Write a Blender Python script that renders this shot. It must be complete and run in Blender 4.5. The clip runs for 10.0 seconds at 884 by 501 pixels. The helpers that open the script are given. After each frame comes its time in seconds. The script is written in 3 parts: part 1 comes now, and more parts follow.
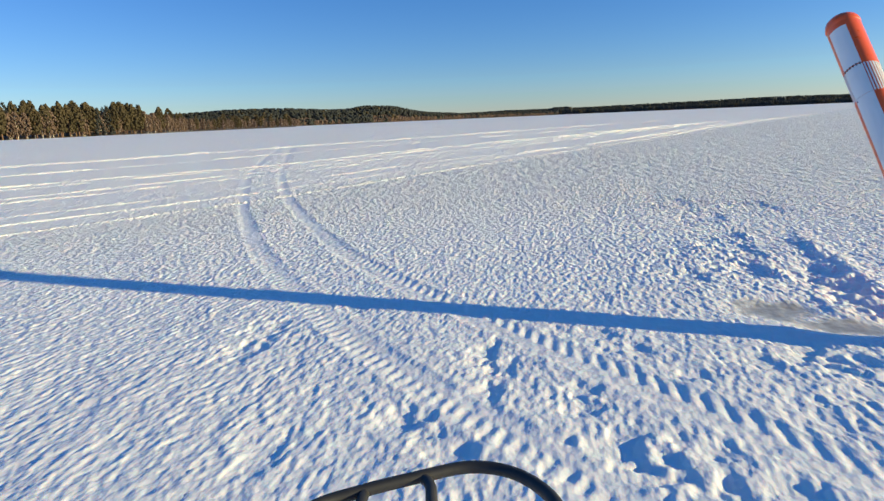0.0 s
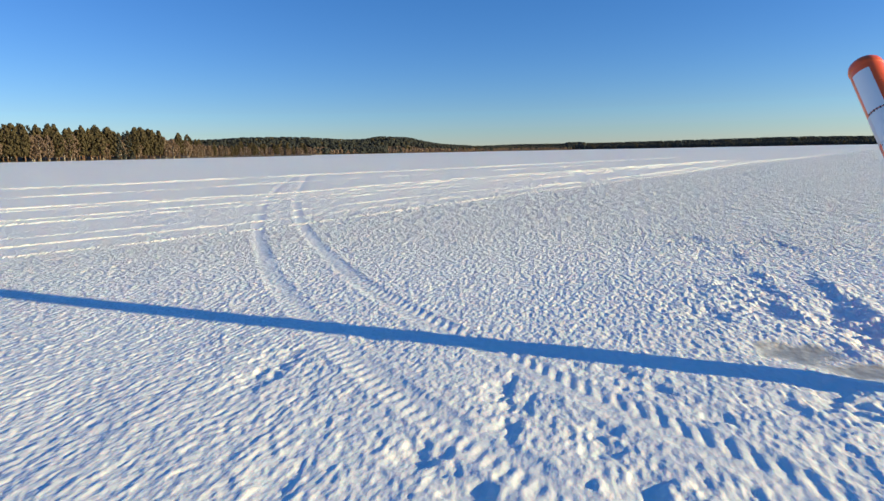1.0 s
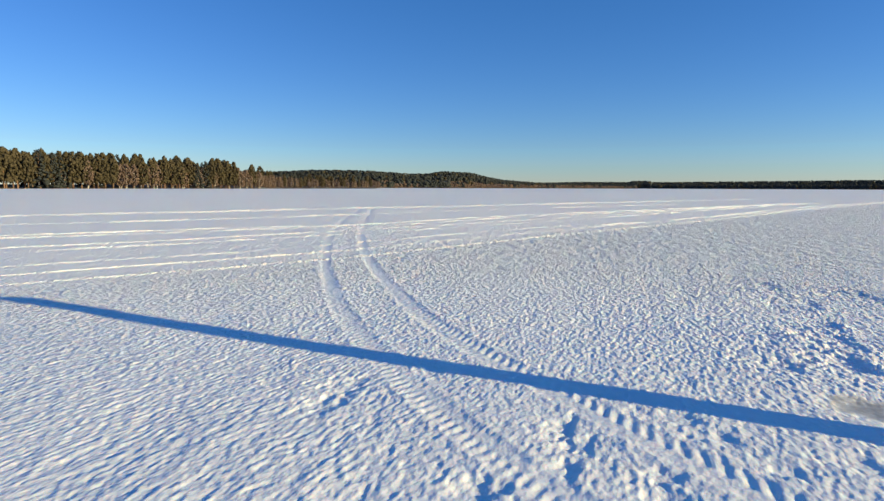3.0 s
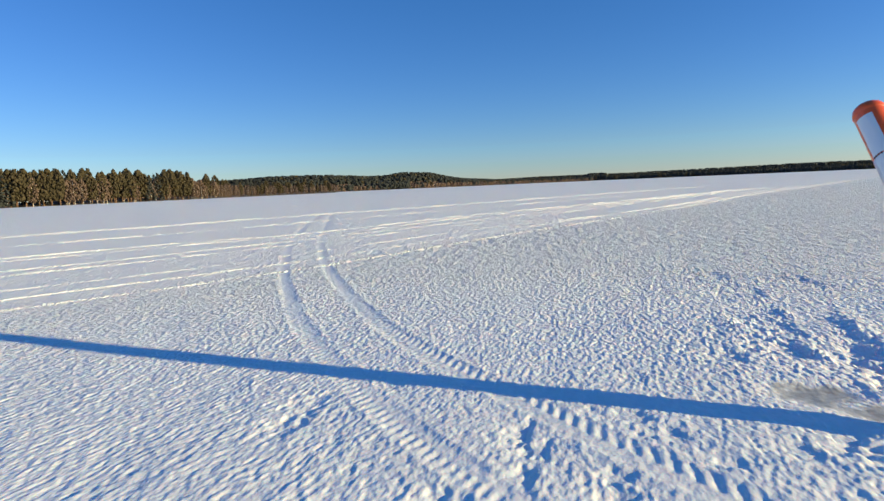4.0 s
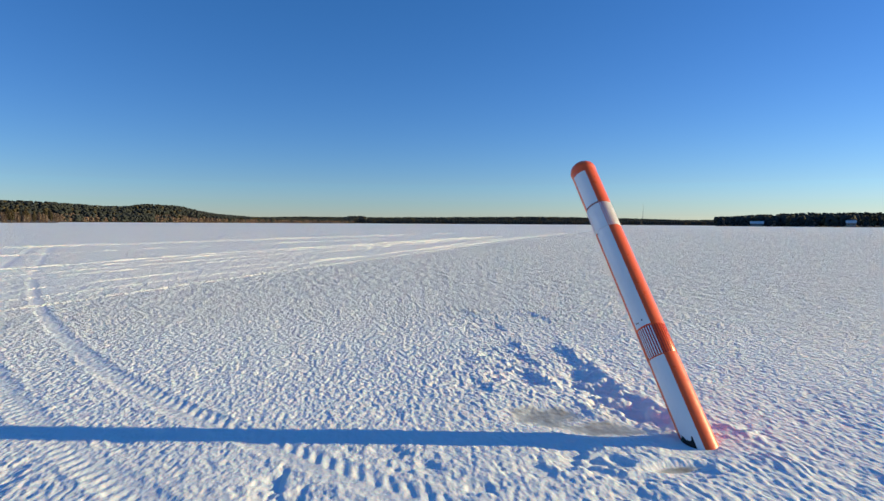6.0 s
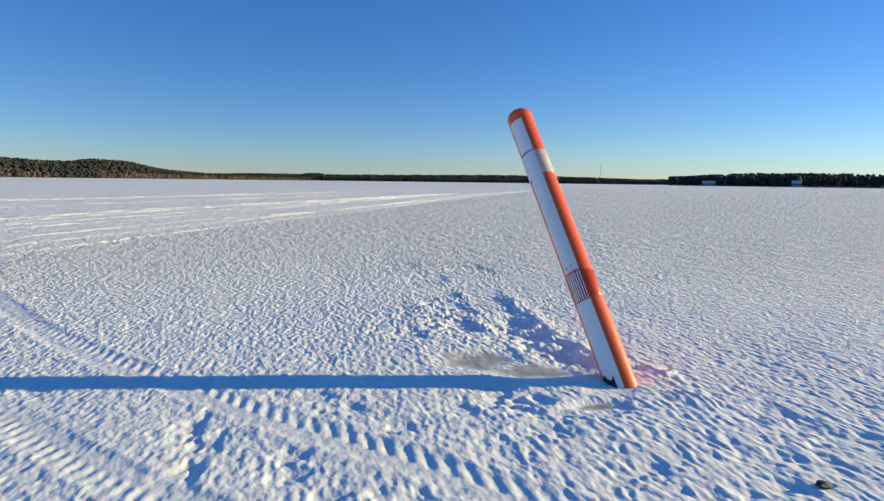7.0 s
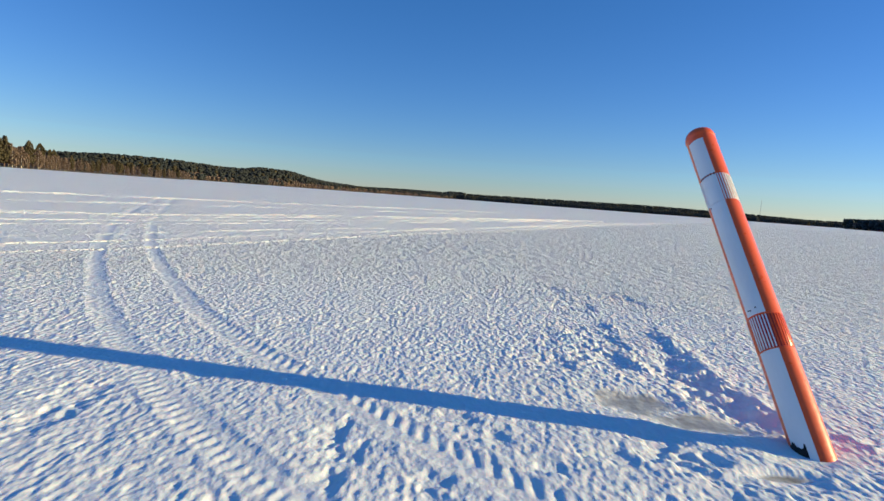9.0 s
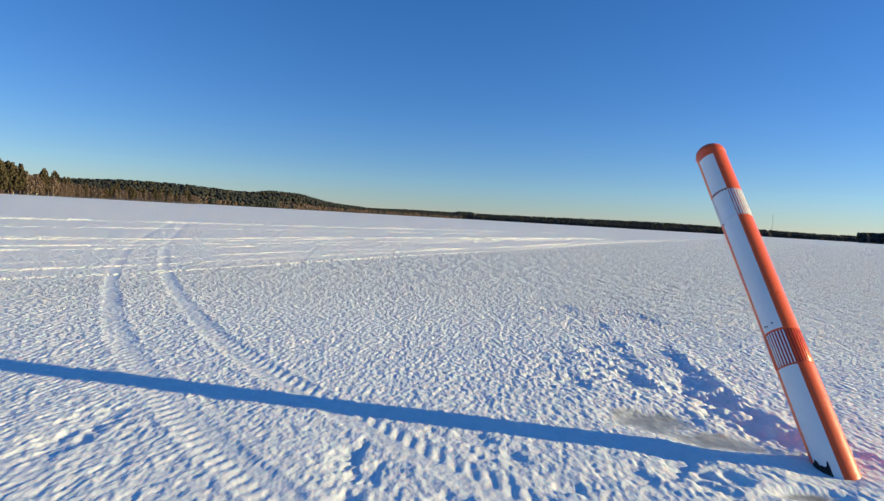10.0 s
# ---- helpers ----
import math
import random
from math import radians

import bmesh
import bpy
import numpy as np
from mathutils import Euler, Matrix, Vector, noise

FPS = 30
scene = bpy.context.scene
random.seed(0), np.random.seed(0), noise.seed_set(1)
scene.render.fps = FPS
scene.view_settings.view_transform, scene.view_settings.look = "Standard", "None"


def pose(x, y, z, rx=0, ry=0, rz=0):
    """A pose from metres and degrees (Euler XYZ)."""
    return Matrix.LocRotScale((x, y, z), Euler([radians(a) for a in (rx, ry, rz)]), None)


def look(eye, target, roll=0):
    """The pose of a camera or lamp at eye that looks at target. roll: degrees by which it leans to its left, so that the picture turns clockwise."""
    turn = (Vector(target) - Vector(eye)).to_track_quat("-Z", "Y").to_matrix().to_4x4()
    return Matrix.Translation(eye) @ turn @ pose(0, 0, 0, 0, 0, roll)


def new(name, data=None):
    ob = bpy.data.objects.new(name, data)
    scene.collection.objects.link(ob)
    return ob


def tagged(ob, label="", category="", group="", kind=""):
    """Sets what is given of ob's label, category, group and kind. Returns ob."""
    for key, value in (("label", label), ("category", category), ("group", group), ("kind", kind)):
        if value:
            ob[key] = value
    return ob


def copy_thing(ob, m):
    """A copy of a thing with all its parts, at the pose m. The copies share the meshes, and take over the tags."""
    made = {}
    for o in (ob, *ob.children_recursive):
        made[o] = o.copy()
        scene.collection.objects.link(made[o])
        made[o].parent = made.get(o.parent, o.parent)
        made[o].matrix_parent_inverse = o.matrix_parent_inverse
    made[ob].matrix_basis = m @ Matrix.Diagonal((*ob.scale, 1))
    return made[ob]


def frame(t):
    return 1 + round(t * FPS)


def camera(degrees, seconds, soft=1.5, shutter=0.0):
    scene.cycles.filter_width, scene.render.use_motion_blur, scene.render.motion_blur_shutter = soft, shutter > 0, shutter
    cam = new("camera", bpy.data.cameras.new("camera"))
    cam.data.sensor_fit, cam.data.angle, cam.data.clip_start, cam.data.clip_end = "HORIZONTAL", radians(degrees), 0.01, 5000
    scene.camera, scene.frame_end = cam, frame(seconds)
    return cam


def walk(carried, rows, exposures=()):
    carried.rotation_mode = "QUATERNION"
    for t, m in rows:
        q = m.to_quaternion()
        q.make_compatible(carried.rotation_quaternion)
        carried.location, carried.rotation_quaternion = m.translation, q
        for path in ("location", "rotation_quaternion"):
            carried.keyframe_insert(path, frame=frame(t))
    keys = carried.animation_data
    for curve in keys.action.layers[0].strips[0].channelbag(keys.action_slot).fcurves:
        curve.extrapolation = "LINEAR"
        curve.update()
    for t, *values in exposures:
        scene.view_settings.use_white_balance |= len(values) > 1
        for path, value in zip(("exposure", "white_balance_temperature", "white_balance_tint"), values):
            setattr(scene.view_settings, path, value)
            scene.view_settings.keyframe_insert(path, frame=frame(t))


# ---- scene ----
# ---- camera ----
cam = camera(72.9, 10.0)
PATH = [
    (0, (-0.091, -0.013, 1.522), (-12.381, 2.347, 8.511)),
    (0.5, (-0.104, 0.004, 1.534), (-11.023, 2.382, 9.813)),
    (1, (-0.146, 0.012, 1.525), (-9.378, 1.043, 9.821)),
    (1.5, (-0.178, -0.016, 1.532), (-6.762, -0.235, 9.023)),
    (2, (-0.213, 0.033, 1.546), (-6.542, -1.131, 12.311)),
    (2.5, (-0.195, 0.034, 1.531), (-6.210, -1.058, 14.556)),
    (2.7, (-0.177, -0.028, 1.538), (-5.872, -0.596, 15.552)),
    (3.8, (-0.096, -0.177, 1.642), (-6.649, 2.014, 13.660)),
    (4, (-0.067, -0.155, 1.669), (-6.102, 2.412, 11.880)),
    (4.5, (-0.076, -0.041, 1.681), (-4.442, 2.658, 7.667)),
    (5, (-0.089, 0.041, 1.636), (-3.448, 1.388, 4.563)),
    (5.5, (-0.090, 0.056, 1.611), (-2.297, 0.597, -0.538)),
    (6, (-0.069, -0.021, 1.607), (-2.592, -0.345, -10.668)),
    (6.2, (-0.038, -0.018, 1.499), (-2.472, -0.886, -12.948)),
    (7.3, (0.196, -0.053, 1.509), (-7.671, -0.842, -14.485)),
    (7.5, (0.131, -0.017, 1.460), (-7.903, -0.987, -12.156)),
    (8, (0.074, 0.081, 1.467), (-8.669, -1.907, -4.987)),
    (8.5, (0.087, 0.271, 1.459), (-6.432, -3.522, -2.178)),
    (9, (0.046, 0.253, 1.443), (-5.046, -4.277, -1.223)),
    (9.5, (0.034, 0.254, 1.453), (-4.380, -3.629, -0.915)),
    (10, (0.024, 0.238, 1.440), (-3.179, -3.366, -0.337)),
]
walk(cam, [(t, pose(*eye, 90 + turn[0], turn[1], turn[2])) for t, eye, turn in PATH], exposures=[(0.0, 0.84, 5400, 10), (2.0, 0.82, 5400, 10), (4.5, 0.80, 5400, 10), (6.0, 0.74, 5400, 10), (8.0, 0.80, 5400, 10), (10.0, 0.76, 5400, 10)])

# ---- sky and sun ----
SUN_ELEVATION = 11.5
world = bpy.data.worlds.new("winter_sky")
scene.world = world
world.use_nodes = True
wt = world.node_tree
sky = wt.nodes.new("ShaderNodeTexSky")
sky.sky_type, sky.sun_disc = "NISHITA", False
sky.sun_elevation, sky.sun_rotation = radians(SUN_ELEVATION), radians(90)
sky.altitude, sky.air_density, sky.dust_density, sky.ozone_density = 100, 1.0, 0.0, 3.5
# the air is dry and very clear
clear = wt.nodes.new("ShaderNodeHueSaturation")
clear.inputs["Hue"].default_value = 0.511
clear.inputs["Saturation"].default_value = 1.06
wt.links.new(sky.outputs[0], clear.inputs["Color"])
# light scattered more than once in the air fills the whole dome evenly
even = wt.nodes.new("ShaderNodeVectorMath")
even.operation = "MULTIPLY_ADD"
even.inputs[1].default_value = (0.64, 0.57, 0.59)
even.inputs[2].default_value = (0.05, 0.37, 0.68)
deep = wt.nodes.new("ShaderNodeGamma")
deep.inputs["Gamma"].default_value = 1.2
wt.links.new(clear.outputs[0], deep.inputs["Color"])
wt.links.new(deep.outputs[0], even.inputs[0])
wt.links.new(even.outputs[0], wt.nodes["Background"].inputs[0])
wt.nodes["Background"].inputs[1].default_value = 0.083

sun = new("sun", bpy.data.lights.new("sun", "SUN"))
sun.data.energy, sun.data.angle, sun.data.color = 4.6, radians(0.5), (1.0, 0.755, 0.31)
sun.matrix_world = look((100, -5.4, 100 * math.tan(radians(SUN_ELEVATION))), (0, 0, 0))


# ---- materials ----
class Nodes:
    """Short hand for building a node material."""

    def __init__(self, name, colour=(0.5, 0.5, 0.5), rough=0.6, metal=0.0):
        self.m = bpy.data.materials.new(name)
        self.m.use_nodes = True
        self.t = self.m.node_tree
        self.p = self.t.nodes["Principled BSDF"]
        self.set(self.p.inputs["Base Color"], colour)
        self.set(self.p.inputs["Roughness"], rough)
        self.set(self.p.inputs["Metallic"], metal)

    def set(self, socket, v):
        if isinstance(v, tuple) and len(v) == 3 and socket.type == "RGBA":
            v = (*v, 1)
        if hasattr(v, "is_output"):
            self.t.links.new(v, socket)
        else:
            socket.default_value = v

    def node(self, kind, ins=(), **props):
        n = self.t.nodes.new(kind)
        for k, v in props.items():
            setattr(n, k, v)
        for k, v in dict(ins).items():
            self.set(n.inputs[k], v)
        return n

    def place(self):
        return self.node("ShaderNodeNewGeometry").outputs["Position"]

    def local(self):
        return self.node("ShaderNodeTexCoord").outputs["Object"]

    def noise(self, where, scale, detail=4.0, rough=0.55, stretch=None):
        if stretch:
            where = self.node("ShaderNodeMapping", {"Vector": where, "Scale": stretch}).outputs[0]
        return self.node("ShaderNodeTexNoise", {"Vector": where, "Scale": scale, "Detail": detail, "Roughness": rough}).outputs["Fac"]

    def span(self, v, a, b, c=0.0, d=1.0):
        return self.node("ShaderNodeMapRange", {"Value": v, "From Min": a, "From Max": b, "To Min": c, "To Max": d}).outputs[0]

    def mix(self, f, a, b):
        n = self.node("ShaderNodeMix", data_type="RGBA")
        self.set(n.inputs[0], f)
        self.set(n.inputs[6], a)
        self.set(n.inputs[7], b)
        return n.outputs[2]

    def math(self, op, a, b=0.0):
        return self.node("ShaderNodeMath", {0: a, 1: b}, operation=op).outputs[0]

    def bump(self, height, strength=0.3, distance=0.01):
        last = self.p.inputs["Normal"].links
        n = self.node("ShaderNodeBump", {"Height": height, "Strength": strength, "Distance": distance})
        if last:
            self.t.links.new(last[0].from_socket, n.inputs["Normal"])
        self.set(self.p.inputs["Normal"], n.outputs[0])


def snow_material():
    n = Nodes("snow", rough=0.55)
    at = n.place()
    grains = n.noise(at, 90, 3)
    patches = n.noise(at, 1.3, 4)
    white = n.mix(n.span(patches, 0.35, 0.7), (0.86, 0.86, 0.87), (0.92, 0.915, 0.91))
    # packed snow where the sleds run; a sunlit warmth is put into its colour
    packed = n.span(n.math("ADD", n.node("ShaderNodeVectorMath", {0: at, 1: (-0.88, 0.48, 0)}, operation="DOT_PRODUCT").outputs["Value"], n.noise(at, 0.4, 4)), 10.8, 12.6)
    white = n.mix(packed, white, n.mix(patches, (0.95, 0.92, 0.89), (0.92, 0.89, 0.865)))
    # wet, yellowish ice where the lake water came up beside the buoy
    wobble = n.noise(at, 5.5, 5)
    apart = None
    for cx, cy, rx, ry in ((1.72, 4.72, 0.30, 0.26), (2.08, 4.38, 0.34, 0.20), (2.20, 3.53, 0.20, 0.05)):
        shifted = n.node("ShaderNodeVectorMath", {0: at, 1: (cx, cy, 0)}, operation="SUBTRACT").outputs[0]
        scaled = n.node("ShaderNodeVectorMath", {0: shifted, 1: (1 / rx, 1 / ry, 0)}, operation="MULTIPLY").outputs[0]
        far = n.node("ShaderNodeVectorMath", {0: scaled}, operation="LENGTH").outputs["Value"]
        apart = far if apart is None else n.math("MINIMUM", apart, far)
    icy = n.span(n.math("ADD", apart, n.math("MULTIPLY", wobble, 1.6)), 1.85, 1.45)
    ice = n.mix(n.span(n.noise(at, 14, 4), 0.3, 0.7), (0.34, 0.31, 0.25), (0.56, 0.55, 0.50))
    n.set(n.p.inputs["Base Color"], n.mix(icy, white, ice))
    n.set(n.p.inputs["Roughness"], n.span(icy, 0, 1, 0.55, 0.28))
    n.set(n.p.inputs["Specular IOR Level"], 0.25)
    n.set(n.p.inputs["Subsurface Weight"], n.span(icy, 0, 1, 0.3, 0.1))
    n.set(n.p.inputs["Subsurface Radius"], (0.5, 0.8, 1.0))
    n.set(n.p.inputs["Subsurface Scale"], 0.008)
    reach = n.node("ShaderNodeVectorMath", {0: at}, operation="LENGTH").outputs["Value"]
    # smoother, wind-swept snow past the first sled line
    across = n.node("ShaderNodeVectorMath", {0: at, 1: (-0.88, 0.48, 0)}, operation="DOT_PRODUCT").outputs["Value"]
    swept = n.math("MULTIPLY", n.span(across, 10.4, 12.4, 1.0, 0.42), n.span(icy, 0, 1, 1.0, 0.15))
    swept = n.math("MULTIPLY", swept, n.span(n.node("ShaderNodeAttribute", attribute_name="packed").outputs["Fac"], 0, 1, 1.0, 0.15))
    # soft, crusty waves a few fingers wide
    n.bump(n.noise(at, 18, 1.5, 0.45, (1.2, 0.8, 0)), n.math("MULTIPLY", swept, n.span(reach, 4, 11, 0.25, 1.0)), 0.044)
    n.bump(n.noise(at, 12, 4, 0.55, (1, 0.7, 1)), n.math("MULTIPLY", swept, n.span(reach, 5, 11, 0.0, 1.0)), 0.13)
    n.bump(n.noise(at, 3.4, 4, 0.6, (1, 0.45, 1)), n.math("MULTIPLY", swept, n.span(reach, 8, 16, 0.0, 1.0)), 0.24)
    n.bump(n.noise(at, 38, 3), n.span(reach, 3, 9, 0.12, 0.35), 0.008)
    n.bump(grains, 0.10, 0.002)
    return n.m


def paint_material(name, colour, worn, rough=0.38, coat=0.0):
    n = Nodes(name, rough=rough)
    at = n.local()
    n.set(n.p.inputs["Base Color"], n.mix(n.span(n.noise(at, 6, 6, 0.65, (1, 1, 0.3)), 0.45, 0.8), colour, worn))
    n.set(n.p.inputs["Roughness"], n.span(n.noise(at, 25, 4), 0.3, 0.7, rough - 0.08, rough + 0.12))
    n.bump(n.noise(at, 60, 3), 0.08, 0.002)
    n.set(n.p.inputs["Coat Weight"], coat)
    n.set(n.p.inputs["Coat Roughness"], 0.22)
    return n.m


def bark_material(name, low, high):
    n = Nodes(name, rough=0.9)
    at = n.place()
    n.set(n.p.inputs["Base Color"], n.mix(n.span(n.noise(at, 0.7, 5, 0.6, (1, 1, 0.3)), 0.35, 0.65), low, high))
    return n.m


def leaf_material(name, dark, light):
    n = Nodes(name, rough=0.85)
    at = n.place()
    island = n.node("ShaderNodeNewGeometry").outputs["Random Per Island"]
    tone = n.math("ADD", n.math("MULTIPLY", island, 0.3), n.math("MULTIPLY", n.noise(at, 0.22, 3), 0.9))
    n.set(n.p.inputs["Base Color"], n.mix(n.span(tone, 0.3, 0.95), dark, light))
    n.set(n.p.inputs["Specular IOR Level"], 0.1)
    return n.m


SNOW = snow_material()
ORANGE = paint_material("orange_plastic", (0.82, 0.112, 0.014), (0.74, 0.13, 0.03), 0.33, 0.3)
RED = paint_material("red_plastic", (0.48, 0.028, 0.018), (0.40, 0.04, 0.025))
WHITE = paint_material("white_reflective_sheet", (0.84, 0.84, 0.83), (0.72, 0.73, 0.72), 0.45)
GRIME = paint_material("dark_grime", (0.02, 0.02, 0.022), (0.06, 0.06, 0.06), 0.7)
BLACK = paint_material("black_powder_coat", (0.018, 0.018, 0.02), (0.05, 0.045, 0.04), 0.5)
PINE_BARK = bark_material("pine_bark", (0.11, 0.062, 0.035), (0.22, 0.125, 0.07))
BIRCH_BARK = bark_material("birch_bark", (0.34, 0.29, 0.24), (0.54, 0.48, 0.41))
NEEDLES = leaf_material("pine_needles", (0.044, 0.038, 0.021), (0.094, 0.073, 0.040))
SPRUCE = leaf_material("spruce_needles", (0.030, 0.034, 0.035), (0.050, 0.053, 0.049))
TWIGS = leaf_material("bare_birch_twigs", (0.10, 0.068, 0.052), (0.20, 0.142, 0.108))
SHORE = bark_material("shore_undergrowth", (0.06, 0.045, 0.028), (0.15, 0.11, 0.07))


# ---- building helpers ----
def link(name, me, material, parent=None, label=""):
    ob = new(name, me)
    if material is not None and not me.materials:
        me.materials.append(material)
    if parent is not None:
        ob.parent = parent
    return tagged(ob, label)


def part(name, bm, material, parent=None, label="", smooth=True):
    me = bpy.data.meshes.new(name)
    bm.to_mesh(me)
    bm.free()
    if smooth:
        me.shade_smooth()
        me.set_sharp_from_angle(angle=radians(35))
    return link(name, me, material, parent, label)


def from_arrays(name, verts, faces, material, smooth=False):
    """A mesh object from an (n, 3) array and an (m, k) array."""
    me = bpy.data.meshes.new(name)
    k = faces.shape[1]
    me.vertices.add(len(verts))
    me.vertices.foreach_set("co", np.ascontiguousarray(verts, dtype=np.float32).ravel())
    me.loops.add(faces.size)
    me.loops.foreach_set("vertex_index", np.ascontiguousarray(faces, dtype=np.int32).ravel())
    me.polygons.add(len(faces))
    me.polygons.foreach_set("loop_start", np.arange(0, faces.size, k, dtype=np.int32))
    me.polygons.foreach_set("use_smooth", np.full(len(faces), smooth))
    me.update(calc_edges=True)
    return link(name, me, material)


def lattice(ix, iy, seed):
    h = (ix * 374761393 + iy * 668265263 + seed * 974634541) & 0xFFFFFFFF
    h = ((h ^ (h >> 13)) * 1274126177) & 0xFFFFFFFF
    return ((h ^ (h >> 16)) & 0xFFFF) / 65535.0


def value_noise(x, y, seed):
    """Smooth noise from 0 to 1 with features one unit wide."""
    fx, fy = np.floor(x), np.floor(y)
    ix, iy = fx.astype(np.int64), fy.astype(np.int64)
    u, v = x - fx, y - fy
    u, v = u * u * u * (u * (u * 6 - 15) + 10), v * v * v * (v * (v * 6 - 15) + 10)
    a, b = lattice(ix, iy, seed), lattice(ix + 1, iy, seed)
    c, d = lattice(ix, iy + 1, seed), lattice(ix + 1, iy + 1, seed)
    return (a + (b - a) * u) * (1 - v) + (c + (d - c) * u) * v


def fractal(x, y, seed, octaves=3, gain=0.5):
    out, amp, total = 0.0, 1.0, 0.0
    for o in range(octaves):
        out = out + amp * value_noise(x + 17.3 * o, y - 9.1 * o, seed + o)
        total += amp
        x, y, amp = x * 1.93 + y * 0.35, y * 1.93 - x * 0.35, amp * gain
    return out / total


def spline(points, step):
    """Points about one step apart on a smooth curve through the given ones."""
    p = np.array([points[0]] + list(points) + [points[-1]], float)
    out = []
    for i in range(1, len(p) - 2):
        n = max(2, int(np.linalg.norm(p[i + 1] - p[i]) / step))
        t = np.linspace(0, 1, n, endpoint=False)[:, None]
        a, b, c, d = p[i - 1], p[i], p[i + 1], p[i + 2]
        out.append(0.5 * (2 * b + (c - a) * t + (2 * a - 5 * b + 4 * c - d) * t ** 2 + (3 * b - a - 3 * c + d) * t ** 3))
    return np.vstack(out + [p[-1:]])


def along(path, x, y, reach):
    """For points near a curve: their indices, distance to its right and way along it."""
    box = np.where((x > path[:, 0].min() - reach) & (x < path[:, 0].max() + reach) & (y > path[:, 1].min() - reach) & (y < path[:, 1].max() + reach))[0]
    # drop what lies far from the curve first
    coarse = np.vstack([path[:-1:10], path[-1:]])
    keep = np.zeros(len(box), bool)
    for a, b in zip(coarse, coarse[1:]):
        pad = reach + 0.5
        keep |= (x[box] > min(a[0], b[0]) - pad) & (x[box] < max(a[0], b[0]) + pad) & (y[box] > min(a[1], b[1]) - pad) & (y[box] < max(a[1], b[1]) + pad)
    box = box[keep]
    step = np.diff(path, axis=0)
    size = np.linalg.norm(step, axis=1)
    start = np.concatenate([[0], np.cumsum(size)[:-1]])
    best = np.full(len(box), 1e9)
    side, way = np.zeros(len(box)), np.zeros(len(box))
    for i in range(len(step)):
        ux, uy = step[i] / size[i]
        rx, ry = x[box] - path[i, 0], y[box] - path[i, 1]
        s = np.clip(rx * ux + ry * uy, 0, size[i])
        d = np.hypot(rx - s * ux, ry - s * uy)
        near = d < best
        best[near] = d[near]
        side[near] = (np.sign(rx * uy - ry * ux) * d)[near]
        way[near] = (start[i] + s)[near]
    keep = best < reach
    return box[keep], side[keep], way[keep]


# ---- the frozen lake ----
def ruler(lo, fine_lo, fine_hi, hi, step, grow_lo, grow_hi, soft_hi=None, soft=1.0):
    """Coordinates that lie close together in the middle and spread outwards."""
    mid = list(np.arange(fine_lo, fine_hi, step))
    s, v = step, mid[0]
    low = []
    while v > lo:
        s = s * grow_lo if v > fine_lo - 22 else s * 1.1
        v -= s
        low.append(v)
    s, v = step, mid[-1]
    high = []
    while v < hi:
        s *= soft if soft_hi and v < soft_hi else grow_hi
        v += s
        high.append(v)
    return np.array(low[::-1] + mid + high)


LEFT_TRACK = ((-24.9, 55.0), (-22.9, 50.0), (-19.85, 45.3), (-16.3, 36.6), (-13.45, 28.8), (-10.8, 22.1), (-9.0, 17.8), (-7.35, 14.2), (-6.05, 11.5), (-4.88, 9.3), (-3.75, 7.3), (-3.0, 6.1), (-2.5, 5.4), (-1.85, 4.52), (-1.15, 3.65), (-0.6, 3.05), (0.05, 2.4), (0.75, 1.6))
RIGHT_TRACK = ((-24.0, 55.5), (-21.8, 50.2), (-18.65, 44.8), (-14.6, 34.6), (-11.3, 26.1), (-9.0, 20.35), (-7.22, 16.2), (-5.7, 12.9), (-4.42, 10.4), (-3.55, 8.82), (-2.7, 7.33), (-2.2, 6.55), (-1.45, 5.5), (-0.9, 4.85), (-0.45, 4.35), (0.1, 3.7), (0.45, 3.35), (1.0, 2.75), (1.5, 2.2), (2.1, 1.4))
SLED_LINES = (
    (((-22, -10), (-8.5, 8.1), (-7.0, 10.2), (-5.5, 12.5), (-4.0, 15.5), (-1.1, 21.3), (3.4, 29.6), (8.7, 40), (17, 57), (45, 105)), 0.085, 0.036),
    (((-24, -8), (-10.4, 10.0), (-8.7, 12.4), (-8.0, 13.7), (-5.7, 18.2), (-2.9, 23.4), (1.7, 29.5), (12, 48)), 0.10, 0.036),
    (((-26, -5), (-12.8, 11.8), (-10.4, 15.3), (-9.0, 17.6), (-7.2, 20.6), (-2.5, 29), (5, 43), (22, 74)), 0.11, 0.044),
    (((-30, 0), (-16, 15.0), (-12.5, 19.2), (-9.2, 22.0), (-5.3, 30.6), (3, 44), (20, 72)), 0.12, 0.050),
    (((-36, 5), (-21, 21.0), (-17.1, 26.5), (-14.3, 31.2), (-8.5, 41), (6, 62)), 0.16, 0.046),
    (((-42, 8), (-26, 28), (-21.8, 34.2), (-18.3, 39.5), (-9.0, 52.6), (4, 72), (20, 96)), 0.20, 0.058),
)


